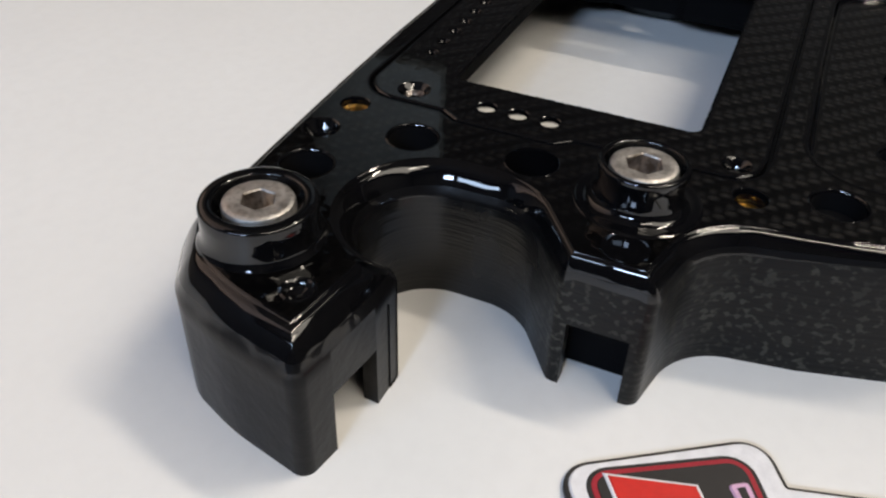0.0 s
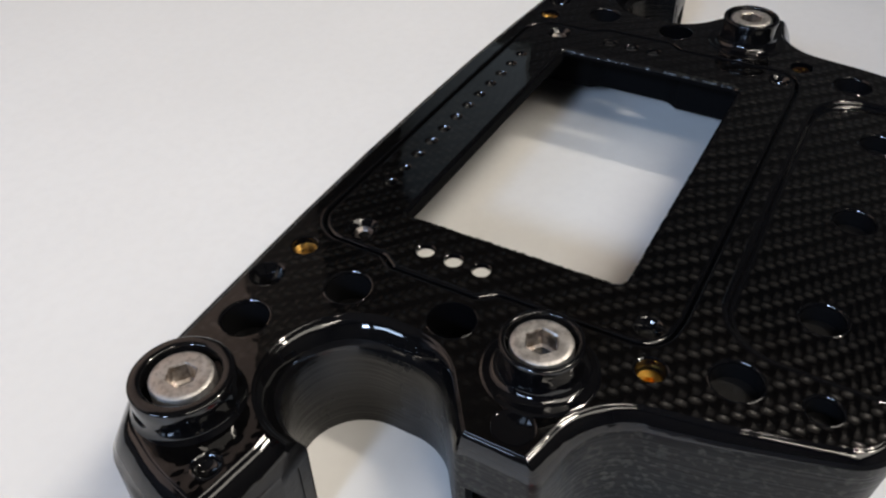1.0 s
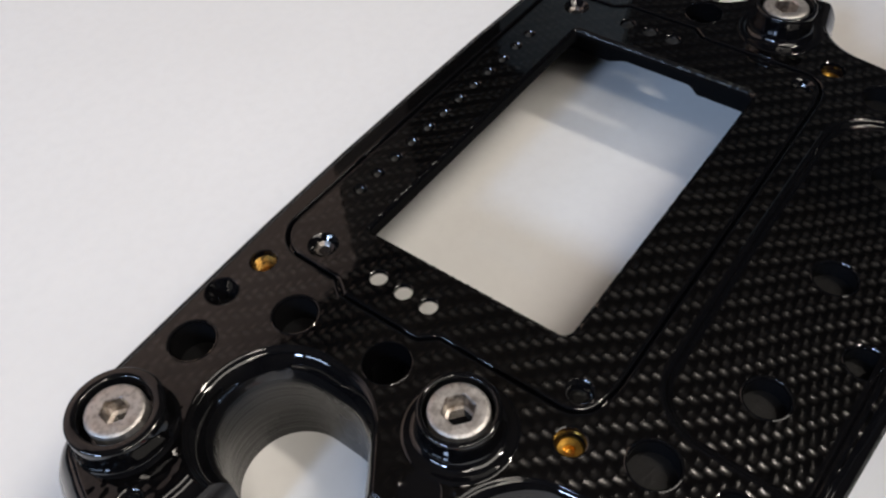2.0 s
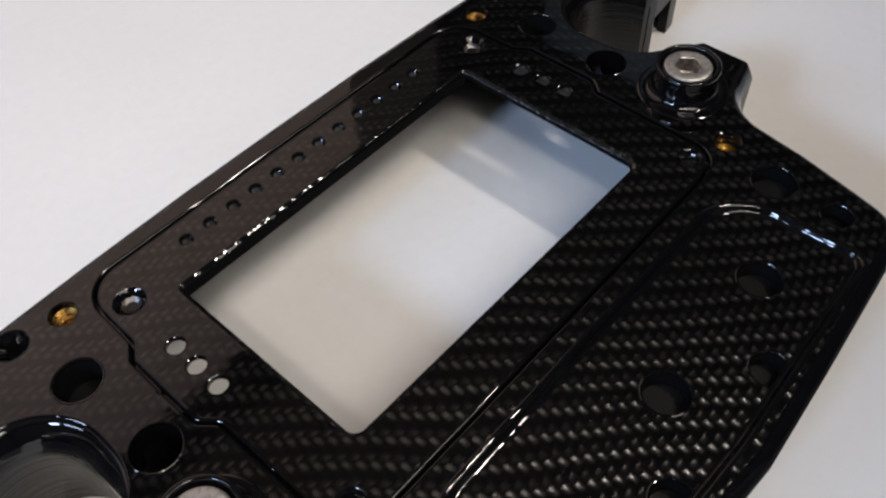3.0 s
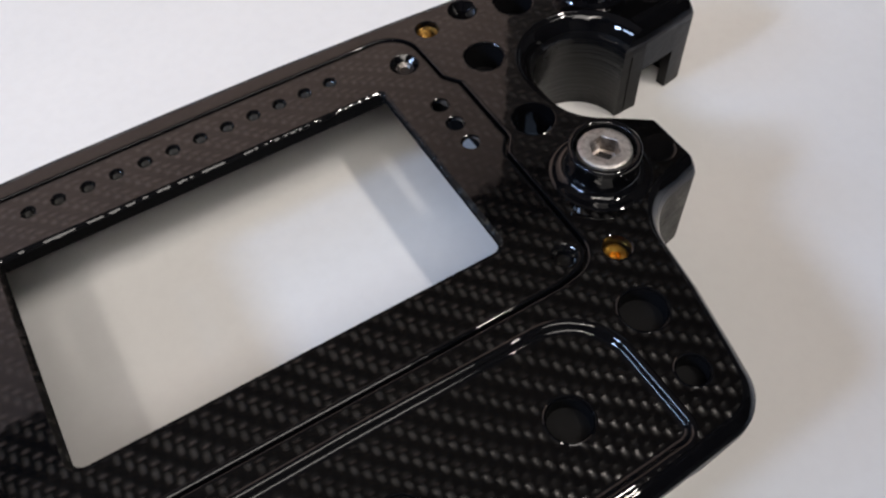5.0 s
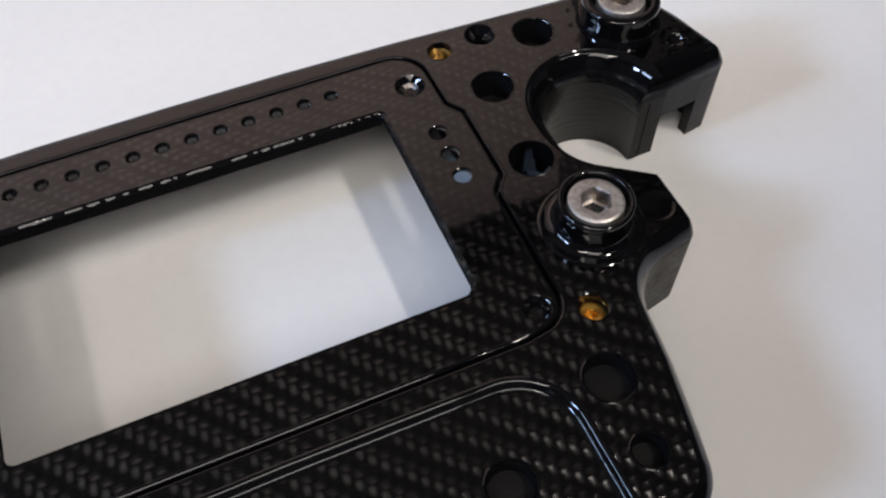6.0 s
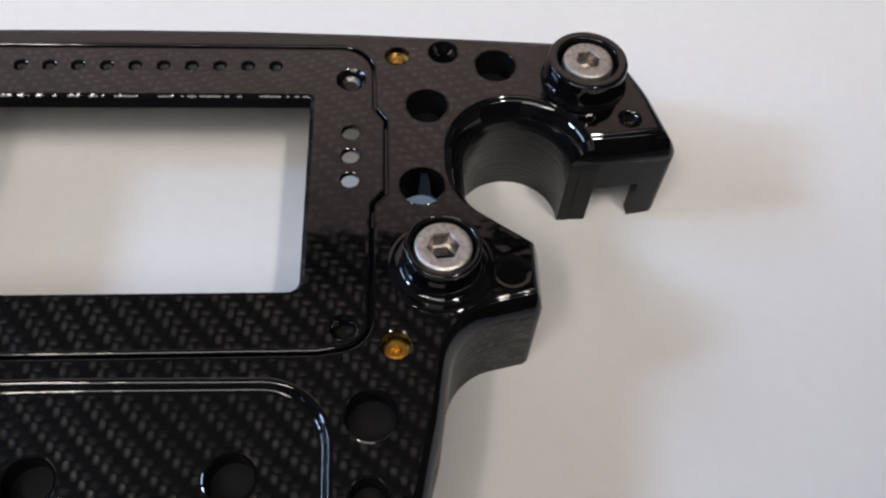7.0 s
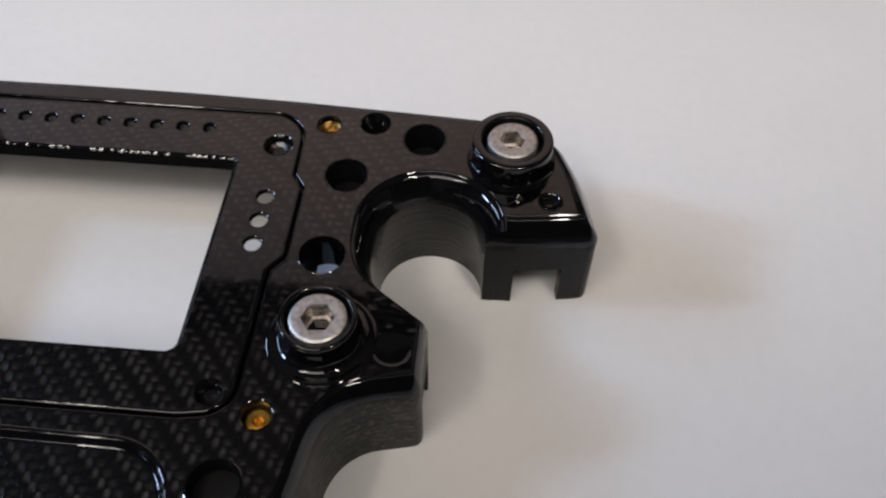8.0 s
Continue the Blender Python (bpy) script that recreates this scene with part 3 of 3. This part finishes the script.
def cap_screw(parent, x, y, top, turn, af):
    """A socket head: rounded rim, hexagon pit with a coned floor."""
    bm = bmesh.new()
    n, r = 60, 6.2
    hexagon = []
    for k in range(n):
        a = 2 * math.pi * k / n
        s = (a - turn) % (math.pi / 3) - math.pi / 6
        q = af / math.cos(s)
        hexagon.append(Vector((x + q * math.cos(a), y + q * math.sin(a))))
    grow = lambda f: [Vector((x, y)) + (p - Vector((x, y))) * f for p in hexagon]
    rows = [(ring_of(x, y, r, n), top - 6.0), (ring_of(x, y, r, n), top - 0.75), (ring_of(x, y, r - 0.2, n), top - 0.28), (ring_of(x, y, r - 0.6, n), top - 0.05), (ring_of(x, y, r - 0.95, n), top),
            (ring_of(x, y, 4.3, n), top - 0.02), (grow(1.07), top - 0.05), (grow(1.0), top - 0.3), (grow(1.0), top - 4.2), (grow(0.15), top - 5.0)]
    made = [loop_at(bm, p, z) for p, z in rows]
    for k, (a, b) in enumerate(zip(made, made[1:])):
        bridge(bm, a, b, 0 if k < 6 else 1, k < 6)
    bm.faces.new(made[-1]).material_index = 1
    return finish("cap_screw", bm, [STEEL, SOCKET], parent, "worn stainless hexagon socket screw", 32)


def brass_insert(parent, x, y, r, depth):
    bm = bmesh.new()
    z = TOP - depth
    if y > 0:   # open sleeve: turns of thread down to a dark floor
        rows = [(0.3, z - 3.3), (1.2, z - 3.1), (1.9, z - 3.2)]
        for k in range(4):
            rows += [(r - 0.12, z - 2.95 + 0.85 * k), (r - 0.75, z - 2.6 + 0.85 * k), (r - 0.75, z - 2.45 + 0.85 * k)]
        rows = rows[:-1] + [(r - 0.12, z + 0.35), (r - 0.05, z + 0.3), (r - 0.02, z - 4.6)]
    else:
        rows = [(0.25, z - 1.6), (0.85, z - 1.5), (0.95, z - 0.35), (1.25, z - 0.05), (r - 0.7, z + 0.12), (r - 0.3, z - 0.05), (r - 0.05, z - 0.3), (r - 0.05, z - 1.5)]
    lathe(bm, rows, x, y, 32, cap_top=True)
    bmesh.ops.recalc_face_normals(bm, faces=bm.faces)
    return finish("brass_insert", bm, SHADED_BRASS if y > 0 else BRASS, parent, "threaded brass insert sunk in its hole")


wheel = tagged(new("steering_wheel_body"), "glossy black carbon fibre steering wheel body on a white table", "steering wheel")
build_shell(wheel)
build_bezel(wheel)
for sgn in (1, -1):
    boss(wheel, sgn * 116.3, 33.8, [(7.5, 32.0), (7.5, 36.2), (7.65, 36.5), (8.0, 36.62), (9.4, 36.62), (9.8, 36.48), (10.0, 36.1), (10.02, 34.0), (10.1, 32.2), (10.25, 31.0), (10.5, 30.25), (10.8, 29.75), (11.1, 29.3), (11.3, 28.4), (11.4, 26.0)],
         label="black lacquered raised collar", run=0.4)
    boss(wheel, sgn * 78.0, -21.7, [(7.0, 33.0), (7.0, 37.3), (7.1, 37.65), (7.4, 37.85), (7.85, 37.85), (8.15, 37.68), (8.3, 37.3), (8.25, 36.7), (8.0, 35.8), (7.85, 34.5), (7.85, 32.4), (8.0, 31.3), (8.5, 30.4), (9.4, 29.85), (10.4, 29.66), (11.0, 29.74), (11.5, 29.70), (12.0, 29.4)],
         label="black lacquered raised collar")
    cap_screw(wheel, sgn * 116.3, 33.8, 36.5, 0.2 if sgn > 0 else 0.45, 2.6)
    cap_screw(wheel, sgn * 78.0, -21.7, 37.4, 0.1 if sgn > 0 else 0.35, 2.95)
    for (x, y, r) in INSERT_HOLES:
        brass_insert(wheel, sgn * x, y, r, 2.0 if y > 0 else 3.0)
    x, y, r = BEZEL_SCREWS[0]
    bm = bmesh.new()
    lathe(bm, [(0.5, TOP - 2.9), (1.0, TOP - 2.5), (1.6, TOP - 1.9), (2.35, TOP - 1.3)], sgn * x, y, 9, cap_top=True)
    for face in bm.faces:
        face.smooth = False
    finish("set_screw", bm, DARK_STEEL, wheel, "small dark steel screw sunk in the bezel")
# black plates added under the lower lobes to keep their notches dark
for sgn in (1, -1):
    bm = bmesh.new()
    foot = [Vector((sgn * px, py)) for px, py in ((91.0, -30.0), (93.2, -30.0), (93.2, -13.5), (91.0, -13.5))]
    low, high = loop_at(bm, foot, 0.2), loop_at(bm, foot, UNDER + 1.0)
    bridge(bm, low, high, 0, False)
    bmesh.ops.recalc_face_normals(bm, faces=bm.faces)
    finish("notch_shade", bm, DULL, wheel, "dull black plate added behind the notch to darken it")
# wall of the cavity below the bezel, hanging from the plate
bm = bmesh.new()
near, far = rounded(inset(SEAM, -2.3)), rounded(inset(SEAM, -2.7))
rings = [loop_at(bm, near, UNDER + 0.5), loop_at(bm, near, 7.5), loop_at(bm, far, 7.5), loop_at(bm, far, UNDER + 0.5)]
for a, b in zip(rings, rings[1:]):
    bridge(bm, a, b, 0, False)
finish("inner_wall", bm, DULL, wheel, "dull black wall of the hollow below the bezel")
# plain discs close the screw shafts below the collars
for x, y, r, z in both([(116.3, 33.8, 7.5, 32.0), (78.0, -21.7, 7.1, 33.0)]):
    bm = bmesh.new()
    bm.faces.new(loop_at(bm, ring_of(x, y, r, 32), z))
    finish("seat_disc", bm, LACQUER, wheel)

# ---- the patch that lies on the table ----
PATCH_WHITE, PATCH_BLACK = paint("patch_white", (0.78, 0.77, 0.79), 0.6, 400), paint("patch_black", (0.02, 0.018, 0.018), 0.55, 400)
PATCH_CRIMSON = paint("patch_crimson", (0.36, 0.015, 0.03), 0.5, 400)
PATCH_RED, PATCH_PINK = paint("patch_red", (0.62, 0.02, 0.015), 0.5, 400), paint("patch_pink", (0.70, 0.42, 0.60), 0.5, 400)
patch = tagged(new("rubber_patch"), "white, black and red moulded patch lying on the table", "patch")


def slab(name, corners, z0, z1, mat, label="", soft=0.3, under=None):
    bm = bmesh.new()
    full, top = rounded(corners, 6), rounded(inset(corners, soft), 6)
    a, b, c = loop_at(bm, full, z0), loop_at(bm, full, z1 - soft), loop_at(bm, top, z1)
    bridge(bm, a, b), bridge(bm, b, c)
    sheet(bm, top, [], z1)
    return finish(name, bm, mat, under or patch, label)


PATCH = corner_list([(-119.4, -23.6, 4.5), (-143.0, -40.0, 5.0), (-126.0, -66.0), (-122.0, -94.0, 5.0), (-100.5, -84.0, 5.0), (-107.6, -58.6, 0.8), (-98.9, -53.4, 4.5)])
slab("rim", inset(PATCH, -0.7), 0.0, 1.3, PATCH_BLACK, "black outline edge")
border = slab("border", inset(PATCH, 0.1), 0.3, 1.7, PATCH_WHITE, "white raised border")
slab("mark", corner_list([(-126.6, -28.2), (-127.9, -29.2), (-126.5, -31.6), (-125.2, -30.8)]), 0.3, 1.8, PATCH_BLACK, soft=0.1, under=border)
FIELD = corner_list([(-118.9, -27.4, 3.6), (-140.0, -41.5, 4.0), (-125.5, -63.6, 4.0), (-104.0, -51.4, 4.0)])
slab("inner_line", inset(FIELD, -0.7), 0.3, 1.9, PATCH_BLACK)
slab("inner_rim", FIELD, 0.3, 2.0, PATCH_CRIMSON, "dark red inner rim")
field = slab("field", inset(FIELD, 1.0), 0.3, 2.15, PATCH_BLACK)
slab("emblem_edge", corner_list([(-118.0, -30.2), (-135.5, -42.5), (-130.0, -56.0), (-113.6, -45.2)]), 0.3, 2.4, PATCH_WHITE, under=field)
slab("emblem", inset(corner_list([(-118.0, -30.2), (-135.5, -42.5), (-130.0, -56.0), (-113.6, -45.2)]), 0.5), 0.3, 2.6, PATCH_RED, "plain red emblem", under=field)
slab("bar", corner_list([(-111.6, -49.6, 0.8), (-116.5, -53.0, 0.8), (-114.8, -55.6, 0.8), (-109.6, -52.6, 0.8)]), 0.3, 2.5, PATCH_PINK)
slab("bar", inset(corner_list([(-111.6, -49.6, 0.8), (-116.5, -53.0, 0.8), (-114.8, -55.6, 0.8), (-109.6, -52.6, 0.8)]), 0.8), 0.3, 2.6, PATCH_BLACK)
